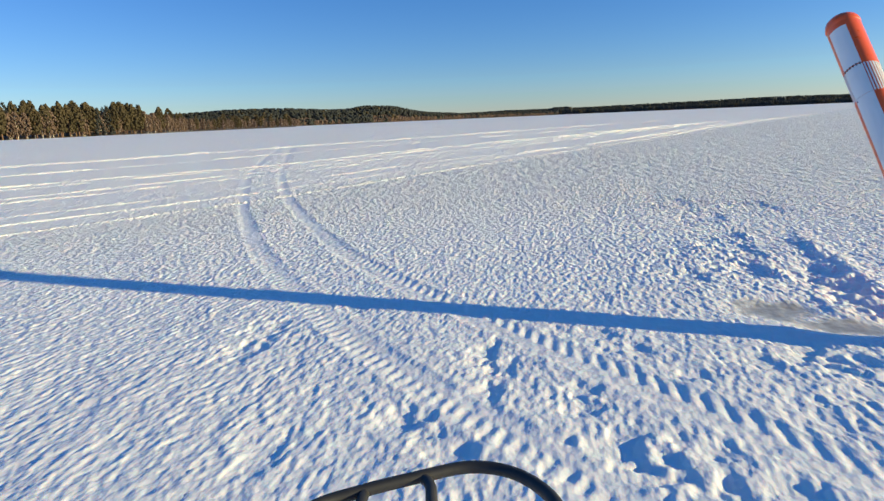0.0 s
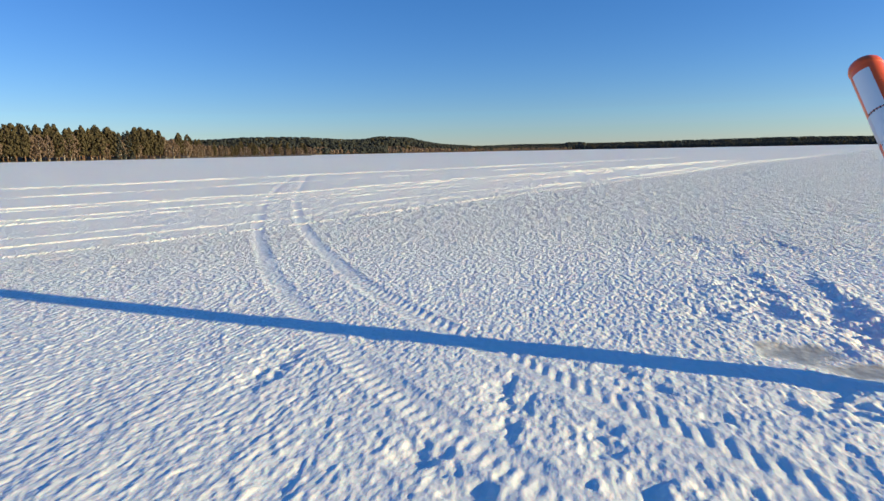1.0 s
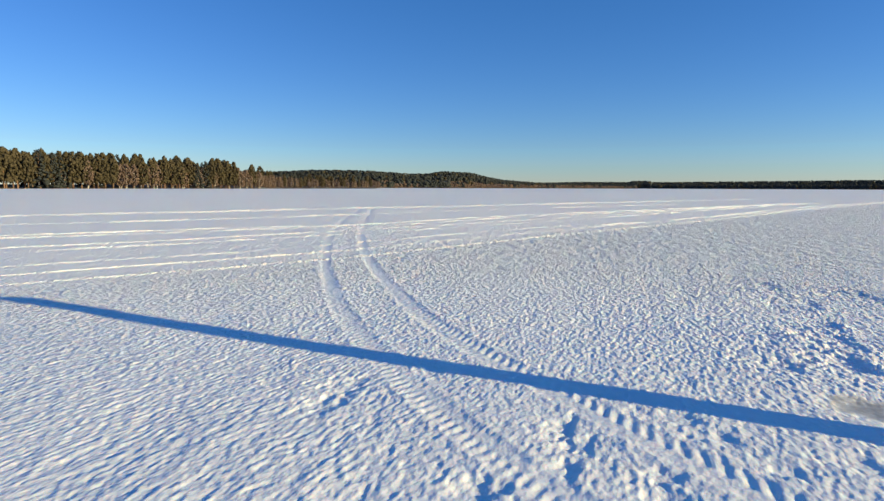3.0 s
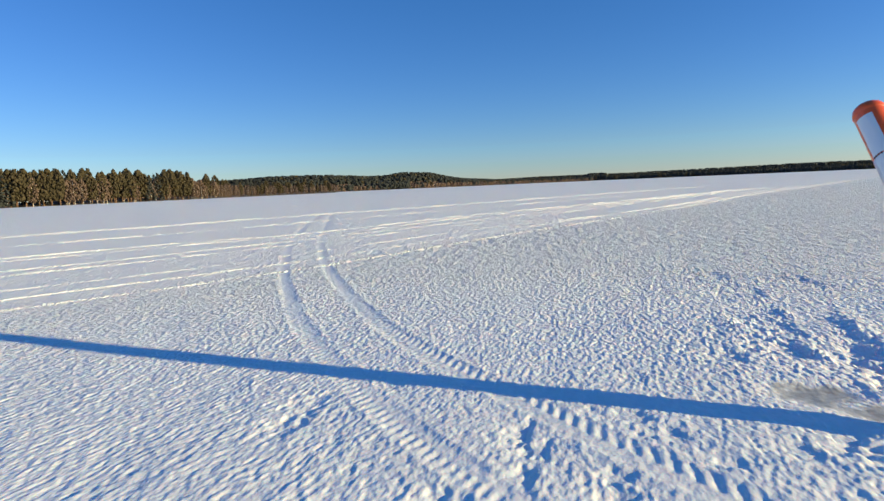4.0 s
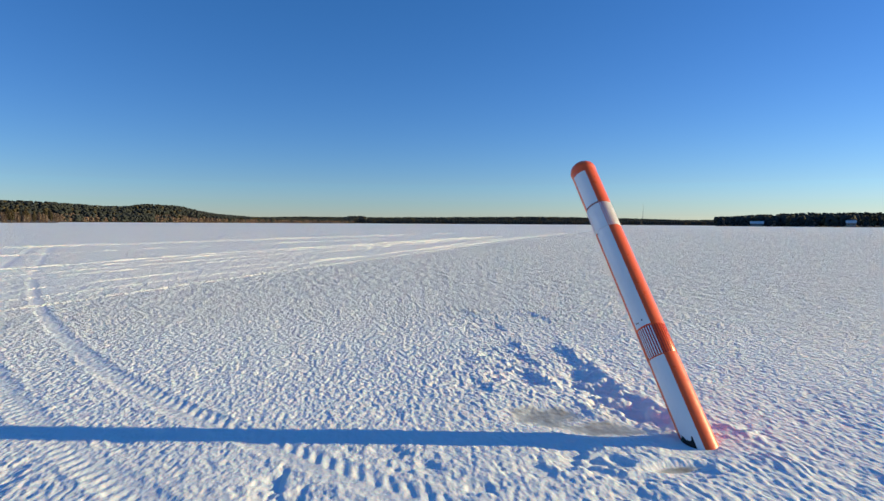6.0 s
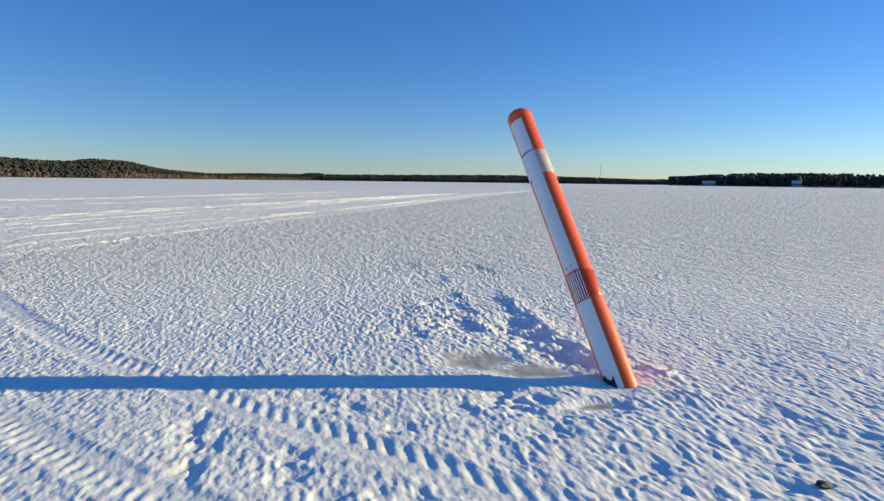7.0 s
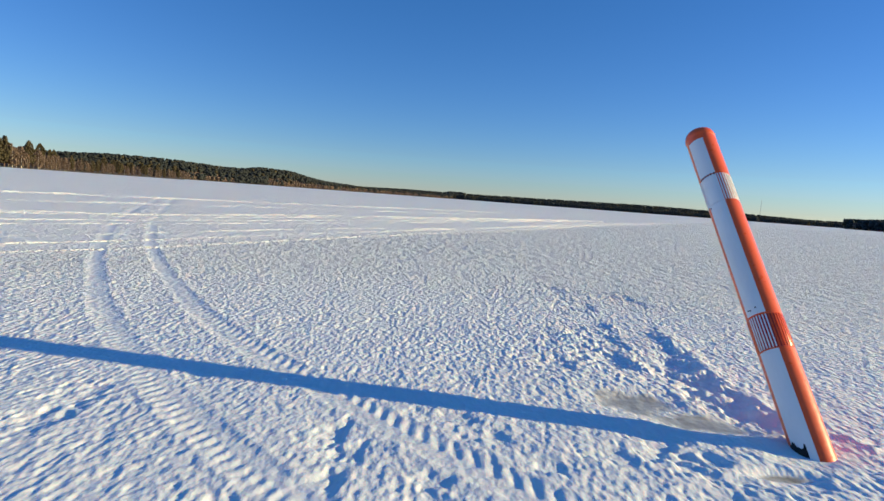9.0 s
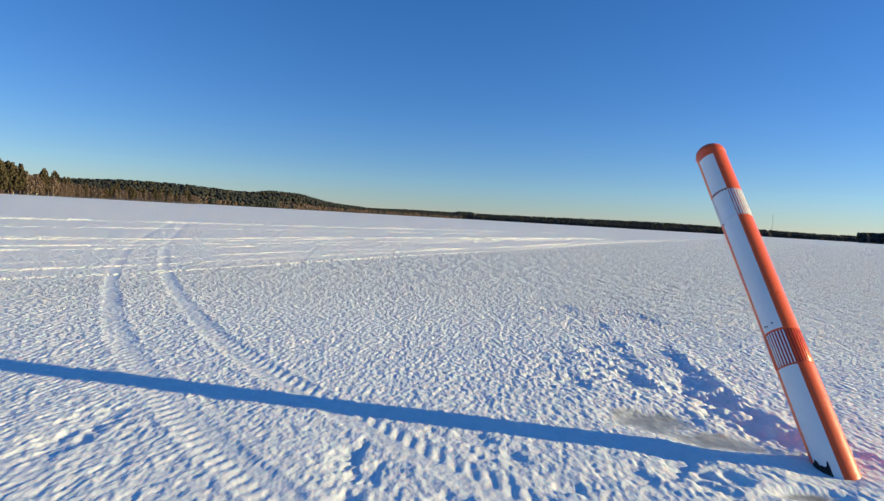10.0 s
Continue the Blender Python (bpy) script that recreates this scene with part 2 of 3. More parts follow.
def lake_ground():
    xs = ruler(-4500, -3.9, 4.4, 4500, 0.0115, 1.0095, 1.1, 20, 1.02)
    ys = ruler(-600, 1.9, 7.0, 4500, 0.021, 1.06, 1.09, 54, 1.0080)
    gx, gy = np.meshgrid(xs, ys)
    x, y = gx.ravel(), gy.ravel()
    reach = np.hypot(x, y)
    near = reach < 140
    h = np.zeros(len(x))
    packed = np.zeros(len(x))
    pn = np.zeros(int(near.sum()))
    nx, ny = x[near], y[near]

    # wind-packed crust: close, wavy ridges about a hand's width apart that wander over the lake
    sway = 0.13 * (fractal(nx * 5.0, ny * 4.2, 21, 3) - 0.5) + 0.30 * (fractal(nx * 0.9, ny * 0.7, 5, 2) - 0.5)
    phase = 16.0 * (0.985 * nx - 0.16 * ny + sway)
    crest = 1.05 - np.sqrt(np.sin(math.pi * phase) ** 2 + 0.01)
    breaks = np.clip(2.6 * fractal(nx * 9.0, ny * 3.6, 31, 2) - 0.65, 0.2, 1)
    # short, soft worm-like ridges between them
    wx, wy = nx + 0.06 * fractal(nx * 7, ny * 7, 33, 2), ny + 0.06 * fractal(nx * 7 + 9, ny * 7, 35, 2)

    def crease(v):
        return 1.1 - np.sqrt((2 * v - 1) ** 2 + 0.012)

    worms = crease(value_noise(21.0 * (0.96 * wx + 0.26 * wy), 13.0 * (0.96 * wy - 0.26 * wx), 23))
    worms += 0.55 * crease(value_noise(29.0 * (0.84 * wx - 0.54 * wy) + 5, 19.0 * (0.84 * wy + 0.54 * wx), 29))
    lumps = 0.7 * fractal(nx * 20.0, ny * 15.0, 51, 2, 0.6) + 0.5 * fractal(nx * 6.5, ny * 3.6, 57, 2, 0.5)
    swell = fractal(nx * 0.9, ny * 0.9, 61, 2)
    rough = np.clip(0.9 + 0.9 * (fractal(nx * 0.35, ny * 0.35, 71, 2) - 0.5), 0.75, 1.15)
    # smoother snow past the first sled line
    beyond = np.clip((-(nx + 1.1) * 0.88 + (ny - 21.3) * 0.48) / 1.5 + 0.5, 0, 1)
    rough = rough * (1 - 0.8 * beyond)
    rough = rough * (1 + 0.7 * np.exp(-((nx - 2.1) / 0.9) ** 2 - ((ny - 6.6) / 1.6) ** 2))
    fade = np.clip((34 - reach[near]) / 24, 0, 1)
    close = np.clip((15 - ny) / 5, 0, 1) * np.clip((9 - np.abs(nx)) / 3, 0, 1)
    hn = rough * (close * (1 + 0.18 * np.clip((4.6 - ny) / 1.5, 0, 1)) * (0.0036 * (crest * breaks - 0.27) + 0.0056 * (worms - 1.15)) + fade * 0.013 * (lumps - 0.6)) + 0.022 * (swell - 0.5) * np.clip((25 - reach[near]) / 15, 0, 1)

    # trampled, broken snow beside the buoy
    spoil = np.exp(-((nx - 2.3) / 1.3) ** 2 - ((ny - 6.1) / 2.0) ** 2)
    clods = fractal(nx * 3.1, ny * 2.4, 81, 2, 0.5)
    hn += spoil * (0.034 * np.clip(clods - 0.45, 0, 1))
    # old boot prints and pits
    pits = value_noise(nx * 2.3 + 40, ny * 2.0 - 7, 91)
    zone = np.clip(0.35 + np.exp(-((nx - 1.6) / 1.6) ** 2 - ((ny - 3.2) / 1.2) ** 2), 0, 1)
    hn -= 0.015 * zone * np.clip((pits - 0.80) / 0.15, 0, 1) * fade
    for px, py, rx, ry, deep in ((1.38, 5.65, 0.10, 0.16, 0.030), (-2.05, 4.05, 0.07, 0.22, 0.024), (-2.02, 3.68, 0.06, 0.16, 0.020), (-1.55, 4.65, 0.05, 0.14, 0.018), (-0.38, 3.75, 0.05, 0.16, 0.024), (-0.34, 3.10, 0.05, 0.16, 0.022),
                                 (-0.36, 3.42, 0.035, 0.16, 0.014), (-0.25, 3.49, 0.05, 0.10, 0.022), (-0.64, 2.83, 0.06, 0.08, 0.022), (-0.75, 2.74, 0.05, 0.10, 0.022), (-0.42, 2.51, 0.08, 0.10, 0.026), (-1.34, 2.44, 0.06, 0.16, 0.018),
                                 (1.98, 5.96, 0.11, 0.22, 0.030), (1.68, 3.95, 0.09, 0.13, 0.028), (1.30, 3.65, 0.07, 0.08, 0.022), (1.73, 3.71, 0.08, 0.09, 0.026), (1.89, 3.67, 0.09, 0.10, 0.030), (0.37, 4.09, 0.10, 0.10, 0.024),
                                 (0.58, 3.84, 0.07, 0.08, 0.020), (0.87, 3.43, 0.06, 0.07, 0.020), (0.21, 2.95, 0.06, 0.07, 0.024), (0.22, 3.20, 0.06, 0.07, 0.022), (0.33, 2.56, 0.10, 0.12, 0.030), (0.40, 2.36, 0.12, 0.10, 0.030),
                                 (0.53, 2.49, 0.06, 0.08, 0.026), (0.75, 2.61, 0.07, 0.09, 0.024), (0.72, 2.32, 0.07, 0.08, 0.026), (0.98, 2.31, 0.09, 0.09, 0.026), (0.98, 2.63, 0.05, 0.06, 0.018), (2.32, 3.42, 0.20, 0.07, 0.030),
                                 (1.74, 3.19, 0.10, 0.09, 0.024), (3.36, 3.17, 0.10, 0.13, 0.024), (3.33, 2.90, 0.11, 0.10, 0.026), (3.56, 2.68, 0.12, 0.08, 0.024), (3.05, 2.46, 0.09, 0.08, 0.022), (2.82, 2.59, 0.10, 0.09, 0.024),
                                 (2.57, 2.30, 0.14, 0.08, 0.026), (2.05, 2.62, 0.08, 0.08, 0.024), (2.48, 9.02, 0.14, 0.32, 0.032),
        (2.02, 6.08, 0.11, 0.23, 0.032), (3.43, 9.85, 0.15, 0.35, 0.032),
        (2.30, 10.45, 0.15, 0.36, 0.032), (2.18, 6.93, 0.12, 0.26, 0.032)):
        m = np.where((np.abs(nx - px) < 4 * rx) & (np.abs(ny - py) < 2.5 * ry))[0]
        edge = 2.6 * fractal(nx[m] * 13 + px, ny[m] * 11, 94, 2) - 0.6
        dip = np.exp(-((((nx[m] - px) / (rx * np.where(nx[m] > px, 0.6, 2.6))) ** 2 + ((ny[m] - py) / (0.9 * ry)) ** 2) * np.clip(edge, 0.3, 2.5)) ** 1.4)
        hn[m] = hn[m] * (1 - 0.3 * dip) - 0.68 * deep * dip
    # clods of thrown-up snow that run away from the buoy
    for mx, my, rx, ry, high in ((2.4, 7.5, 0.08, 0.22, 0.045),
                                 (2.16, 5.78, 0.07, 0.26, 0.045), (2.3, 6.6, 0.07, 0.2, 0.04), (3.0, 4.0, 0.11, 0.2, 0.03), (2.95, 3.5, 0.12, 0.16, 0.03), (1.75, 6.9, 0.06, 0.2, 0.035)):
        ragged = 0.15 + 0.9 * fractal(nx * 7 + mx, ny * 7, 93, 3, 0.6) + 0.6 * crest * breaks
        hn += 0.6 * high * ragged * np.exp(-(((nx - mx) / rx) ** 2 + ((ny - my) / ry) ** 2))
    # the broken bank above the trampled trench
    bank = spline(((2.92, 7.7), (2.88, 7.2), (2.86, 6.7), (2.74, 6.0), (2.66, 5.5), (2.68, 4.9), (2.72, 4.5), (2.72, 4.2)), 0.1)
    k, side, way = along(bank, nx, ny, 0.95)
    ragged = np.clip(2.6 * fractal(nx[k] * 5, ny[k] * 4, 95, 3, 0.6) - 0.6, 0.15, 1.5) + 0.25 * worms[k]
    ends = np.clip(way / 0.5, 0, 1) * np.clip((3.55 - way) / 0.4, 0, 1)
    hn[k] += 0.026 * ends * ragged * np.where(side > 0, np.exp(-(side / 0.07) ** 2), np.exp(-(side / 0.16) ** 2))
    # icy hollow round the foot of the buoy
    for cx, cy, rx, ry, deep in ((1.78, 4.70, 0.36, 0.28, 0.03), (2.15, 4.36, 0.40, 0.24, 0.035), (2.48, 3.80, 0.20, 0.16, 0.012), (2.2, 3.53, 0.24, 0.07, 0.03)):
        inside = np.exp(-(((nx - cx) / rx) ** 2 + ((ny - cy) / ry) ** 2) ** 2)
        hn = hn * (1 - 0.88 * inside) - deep * inside
    for mx, my, rx, ry, high in ((3.06, 3.98, 0.06, 0.05, 0.040), (3.17, 4.05, 0.04, 0.05, 0.030), (3.03, 4.17, 0.05, 0.05, 0.035), (3.12, 3.90, 0.04, 0.04, 0.022)):
        lump = 0.25 + 0.65 * fractal(nx * 11 + mx, ny * 11, 99, 2, 0.6)
        hn += high * lump * np.exp(-(((nx - mx) / rx) ** 2 + ((ny - my) / ry) ** 2))
    # the trench itself, deepest near the buoy, with a steep wall under the bank
    depth = np.interp(way, (0.1, 0.5, 0.9, 1.2, 1.7, 2.3, 2.8, 3.2, 3.5), (0.0, 0.02, 0.028, 0.012, 0.045, 0.075, 0.080, 0.060, 0.0))
    broad = np.interp(way, (0.5, 1.2, 2.0, 2.8, 3.5), (0.12, 0.14, 0.36, 0.48, 0.25))
    uneven = np.clip(2.6 * fractal(nx[k] * 6, ny[k] * 5, 96, 3, 0.65) - 0.45, 0.15, 1.5)
    wall = np.where(side > 0, np.exp(-(np.abs(side) / (1.1 * broad)) ** 1.8), np.exp(-(side / 0.07) ** 2))
    hn[k] -= 0.74 * depth * uneven * wall
    # the snow is pressed down beside the ridges that the sleds pushed up
    for points, wide, high in SLED_LINES:
        k, side, way = along(spline(points, 0.6), nx, ny, 2.2)
        press = np.exp(-((side + 0.8) / 0.55) ** 2)
        seat = np.exp(-(side / 0.22) ** 2) + np.exp(-((side + 1.35) / 0.22) ** 2)
        hn[k] = hn[k] * (1 - 0.6 * press) * (1 - 0.9 * np.clip(seat, 0, 1)) - 0.3 * high * press

    # the two wheel ruts with their tread
    for points, shift in ((LEFT_TRACK, 0.0), (RIGHT_TRACK, 0.015)):
        k, side, way = along(spline(points, 0.12), nx, ny, 0.5)
        far = np.clip((ny[k] - 4.6) / 4.0, 0, 1)
        half = 0.115 - 0.010 * np.clip((ny[k] - 6) / 6, 0, 1) + 0.03 * np.clip((ny[k] - 25) / 20, 0, 1) + shift * (1 - far)
        a = np.abs(side)
        inside = 1 / (1 + np.exp((a - half) / (0.020 + 0.012 * far)))
        rim = np.exp(-((a - half - 0.045) / 0.045) ** 2)
        tip = np.clip((way - 0.3) / 1.5, 0, 1)
        pn[k] = np.maximum(pn[k], inside * tip * (0.35 + 0.65 * far))
        tread = np.sin((way + (1.0 if shift else -0.35) * a) * 2 * math.pi / (0.14 if shift else 0.105))
        ragged = 0.80 + 0.4 * fractal(way * 1.6, side * 5, 111, 2)
        deep = (0.003 + 0.009 * far + 0.022 * np.clip((ny[k] - 13) / 25, 0, 1)) * ragged
        flat = (0.75 + 0.12 * far) * inside
        comb = np.where((side > 0.0) | (shift > 0), 1.0, 0.15)
        hn[k] = hn[k] * (1 - flat * tip) + tip * (-deep * inside + (0.003 + 0.003 * far) * rim * ragged + (1 - 0.75 * far) * (0.0042 + 0.006 * shift) * comb * tread * inside * np.clip(ragged, 0.4, 1.2))
    h[near] = hn
    packed[near] = pn
    n, m = len(ys), len(xs)
    i = np.arange(n * m).reshape(n, m)
    faces = np.stack([i[:-1, :-1], i[:-1, 1:], i[1:, 1:], i[1:, :-1]], -1).reshape(-1, 4)
    ob = from_arrays("ground", np.stack([x, y, h], 1), faces, SNOW, smooth=True)
    # where wheels have pressed the snow smooth
    ob.data.attributes.new("packed", "FLOAT", "POINT").data.foreach_set("value", packed.astype(np.float32))
    return tagged(ob, "frozen lake under wind-packed snow with wheel ruts", "ground", kind="structure")


ground = lake_ground()


def snow_ridge(points, wide, high, seed):
    """A ragged ridge of packed snow along a curve, with its skirts sunk into the ground."""
    path = spline(points, 0.22)
    path = path[(path[:, 1] > 3) & (np.hypot(path[:, 0], path[:, 1]) < 110)]
    ahead = np.gradient(path, axis=0)
    ahead /= np.linalg.norm(ahead, axis=1)[:, None]
    way = np.arange(len(path)) * 0.22
    zero = way * 0
    patchy = np.clip(2.3 * fractal(way * 0.9, zero, seed, 3, 0.6) - 0.45, 0.85 if seed == 200 else 0.25, 1.3)
    drift = 0.10 * (fractal(way * 0.5, zero + 5, seed + 9, 2) - 0.5)
    girth = wide * (1 + np.hypot(path[:, 0], path[:, 1]) / 60) * (0.7 + 0.6 * fractal(way * 1.7, zero + 9, seed + 4, 2))
    fading = np.clip(0.35 + np.hypot(path[:, 0], path[:, 1]) / 28, 0.7, 2.2)
    rows = []
    for u, up in ((-1.9, -0.5), (-1.0, 0.25), (-0.35, 0.85), (0.1, 1.0), (0.6, 0.55), (1.2, 0.1), (1.9, -0.5)):
        jag = 0.3 * (fractal(way * 2.7, zero + u * 3, seed + 21, 2) - 0.5)
        side = drift + girth * (u + jag)
        z = high * patchy * fading * up if up > 0 else zero - 0.03
        rows.append(np.stack([path[:, 0] + ahead[:, 1] * side, path[:, 1] - ahead[:, 0] * side, z], 1))
    verts = np.stack(rows, 1).reshape(-1, 3)
    i = np.arange(len(path) * 7).reshape(-1, 7)
    faces = np.stack([i[:-1, :-1], i[:-1, 1:], i[1:, 1:], i[1:, :-1]], -1).reshape(-1, 4)
    ob = from_arrays("snow_ridge", verts, faces, SNOW, smooth=True)
    return tagged(ob, "long low ridge of packed snow left by a sled", "snow ridge", kind="structure")


for seed, (points, wide, high) in enumerate(SLED_LINES):
    wide, high = 0.5 * wide, (0.62 if seed == 0 else 0.6) * high
    snow_ridge(points, wide, high, 200 + 10 * seed)
    if seed in (0, 2, 3, 5):
        # the second edge of the same sled track
        beside = [(x - 1.35 * 0.87, y + 1.35 * 0.5) for x, y in points]
        snow_ridge(beside, wide * 0.8, high * 0.7, 300 + 10 * seed)

# ---- the buoy ----
FOOT, HEAD, RADIUS = Vector((2.63, 3.92, -0.02)), Vector((2.412, 5.59, 2.125)), 0.122
LENGTH = (HEAD - FOOT).length + 0.09
AXIS = (HEAD - FOOT).normalized()


def tube_part(name, profile, material, parent, label="", turn=(0.0, 360.0), segments=48):
    """A surface of revolution about z, or a sector of it, from (radius, height) pairs; sectors get closed ends."""
    bm = bmesh.new()
    full = turn[1] - turn[0] >= 360
    count = segments if full else max(4, int(segments * (turn[1] - turn[0]) / 360))
    rings = []
    for i in range(count + (0 if full else 1)):
        a = radians(turn[0] + (turn[1] - turn[0]) * i / count)
        rings.append([bm.verts.new((r * math.cos(a), r * math.sin(a), z)) for r, z in profile])
    for i in range(count):
        a, b = rings[i], rings[(i + 1) % len(rings)]
        for j in range(len(profile) - 1):
            bm.faces.new((a[j], b[j], b[j + 1], a[j + 1]))
    if not full:
        bm.faces.new(rings[0])
        bm.faces.new(rings[-1][::-1])
    bmesh.ops.remove_doubles(bm, verts=bm.verts, dist=1e-5)
    bmesh.ops.recalc_face_normals(bm, faces=bm.faces)
    ob = part(name, bm, material, parent, label)
    return ob


def build_buoy():
    root = tagged(new("spar_buoy"), "leaning orange spar buoy with white reflective panels frozen into lake ice", "buoy")
    root.empty_display_size = 0.2
    # the local x axis points to the middle of the white panels, towards the south-west
    z = AXIS
    x = Vector((-0.775, -0.636, 0.0))
    x = (x - z * x.dot(z)).normalized()
    y = z.cross(x)
    root.matrix_world = Matrix.Translation(FOOT) @ Matrix((x, y, z)).transposed().to_4x4()
    r, L = RADIUS, LENGTH
    low_a, low_b = 0.25 * L, 0.34 * L
    up_a, up_b = 0.703 * L, 0.80 * L
    e = 0.004
    tube_part("lower_section", [(r, -0.35), (r, low_a - e), (r - e, low_a)], ORANGE, root)
    tube_part("middle_section", [(r - e, low_b), (r, low_b + e), (r, up_a - e), (r - e, up_a)], ORANGE, root)
    tube_part("upper_section", [(r - e, up_b), (r, up_b + e), (r, L - 0.115)], ORANGE, root)
    cap = [(r, L - 0.115), (r + 0.003, L - 0.108), (r + 0.005, L - 0.09), (r * 1.0, L - 0.068), (r * 0.93, L - 0.046), (r * 0.80, L - 0.029), (r * 0.62, L - 0.017), (r * 0.42, L - 0.011), (r * 0.36, L - 0.010), (r * 0.34, L - 0.002), (r * 0.28, L), (0.0, L)]
    tube_part("cap", cap, ORANGE, root, "rounded orange end cap")
    half = 34
    for name, a, b in (("reflective_panel", -0.10, low_a - 0.012), ("reflective_panel", low_b + 0.012, up_a - 0.004), ("reflective_panel", up_b + 0.006, L - 0.165)):
        q = r + 0.0012
        tube_part(name, [(r - 0.004, a), (q, a), (q, (a + b) / 2), (q, b), (r - 0.004, b), (r - 0.004, a)], WHITE, root, "white reflective panel", (-half, half))
    # grip bands: a recessed core with upright ribs
    lower = tube_part("grip_band", [(r - 0.004, low_a - 0.004), (r - 0.004, low_b + 0.004)], RED, root, "dark red ribbed grip band")
    upper = tube_part("grip_band", [(r - 0.004, up_a - 0.004), (r - 0.004, up_b + 0.004)], ORANGE, root, "ribbed grip band with white ribs")
    for band, a, b in ((lower, low_a, low_b), (upper, up_a, up_b)):
        for i in range(36):
            t = i * 10
            on_panel = abs((t + 180) % 360 - 180) <= half - 2
            if band is upper:
                if on_panel:
                    continue
                material = WHITE
            else:
                material = WHITE if on_panel else ORANGE
            wide = 4.4 if on_panel else 4.8
            q = r + 0.0005
            tube_part("rib", [(r - 0.009, a + 0.002), (q - 0.002, a + 0.002), (q, a + 0.006), (q, b - 0.006), (q - 0.002, b - 0.002), (r - 0.009, b - 0.002), (r - 0.009, a + 0.002)], material, band, "", (t - wide / 2, t + wide / 2), 96)
    tube_part("grip_cover", [(r - 0.008, up_a), (r + 0.001, up_a), (r + 0.001, up_b - 0.004), (r - 0.008, up_b - 0.004), (r - 0.008, up_a)], WHITE, upper, "plain white cover sheet", (-half, half))
    for i in range(6):
        t = -half + 6 + i * (2 * half - 12) / 5
        tube_part("rivet", [(r, up_b - 0.012), (r + 0.004, up_b - 0.012), (r + 0.004, up_b + 0.008), (r, up_b + 0.008), (r, up_b - 0.012)], GRIME, upper, "", (t - 2.2, t + 2.2), 160)
    # scraped dark patch at the foot and a few scuffs
    rng = random.Random(4)
    tops = [0.015 + 0.035 * rng.random() + 0.045 * math.exp(-((i - 4) / 4.0) ** 2) for i in range(17)]
    bm = bmesh.new()
    q = r + 0.003
    rows = []
    for i, top in enumerate(tops):
        a = radians(-46 + 3.6 * i)
        rows.append([bm.verts.new((q * math.cos(a), q * math.sin(a), zz)) for zz in (-0.05, top)])
    for a, b in zip(rows, rows[1:]):
        bm.faces.new((a[0], b[0], b[1], a[1]))
    bmesh.ops.solidify(bm, geom=bm.faces[:], thickness=0.004)
    part("grime_patch", bm, GRIME, root, "black grime on the foot")
    for t, zz in ((-20, low_b + 0.05), (-12, low_b + 0.045), (8, low_b + 0.055), (-28, up_a - 0.03)):
        tube_part("scuff", [(r + 0.002, zz), (r + 0.0030, zz), (r + 0.0030, zz + 0.012), (r + 0.002, zz + 0.012), (r + 0.002, zz)], GRIME, root, "", (t - 2.5, t + 2.5), 120)
    return root


buoy = build_buoy()


# ---- the black tube rack in front of the camera's first stand ----
def bent_tube(name, points, radius, material, parent, label=""):
    curve = bpy.data.curves.new(name, "CURVE")
    curve.dimensions, curve.bevel_depth, curve.bevel_resolution, curve.use_fill_caps = "3D", radius, 3, True
    path = spline(points, 0.02)
    line = curve.splines.new("POLY")
    line.points.add(len(path) - 1)
    for p, c in zip(line.points, path):
        p.co = (*c, 1)
    ob = bpy.data.objects.new(name, curve)
    me = bpy.data.meshes.new_from_object(ob)
    bpy.data.objects.remove(ob)
    me.shade_smooth()
    return link(name, me, material, parent, label)


def build_rack():
    root = tagged(new("tube_rack"), "black powder-coated steel tube rack standing on the snow", "rack")
    root.location = (0.0, 0.0, 0.0)
    for name, pts, r in (
        ("top_rail", ((-0.50, 0.50, 0.86), (-0.50, 0.80, 0.86), (-0.485, 0.875, 0.86), (-0.41, 0.93, 0.86), (-0.31, 0.985, 0.86), (-0.22, 1.025, 0.86), (-0.14, 1.015, 0.86), (-0.08, 0.965, 0.86), (-0.05, 0.90, 0.86), (-0.04, 0.80, 0.86), (-0.04, 0.50, 0.86)), 0.0125),
        ("crossbar", ((-0.305, 0.985, 0.858), (-0.275, 0.91, 0.858), (-0.24, 0.50, 0.858)), 0.011),
        ("crossbar", ((-0.405, 0.93, 0.858), (-0.40, 0.88, 0.858), (-0.38, 0.50, 0.858)), 0.011),
        ("rear_rail", ((-0.50, 0.50, 0.86), (-0.27, 0.50, 0.858), (-0.04, 0.50, 0.86)), 0.0125),
        ("leg", ((-0.50, 0.52, 0.86), (-0.50, 0.50, 0.5), (-0.50, 0.48, 0.0)), 0.0125),
        ("leg", ((-0.04, 0.52, 0.86), (-0.04, 0.50, 0.5), (-0.04, 0.48, 0.0)), 0.0125),
    ):
        bent_tube(name, pts, r, BLACK, root)
    return root


rack = build_rack()

# ---- the shores ----
RNG = np.random.default_rng(7)


def polar(bearing, distance):
    a = np.radians(bearing)
    return np.sin(a) * distance, np.cos(a) * distance


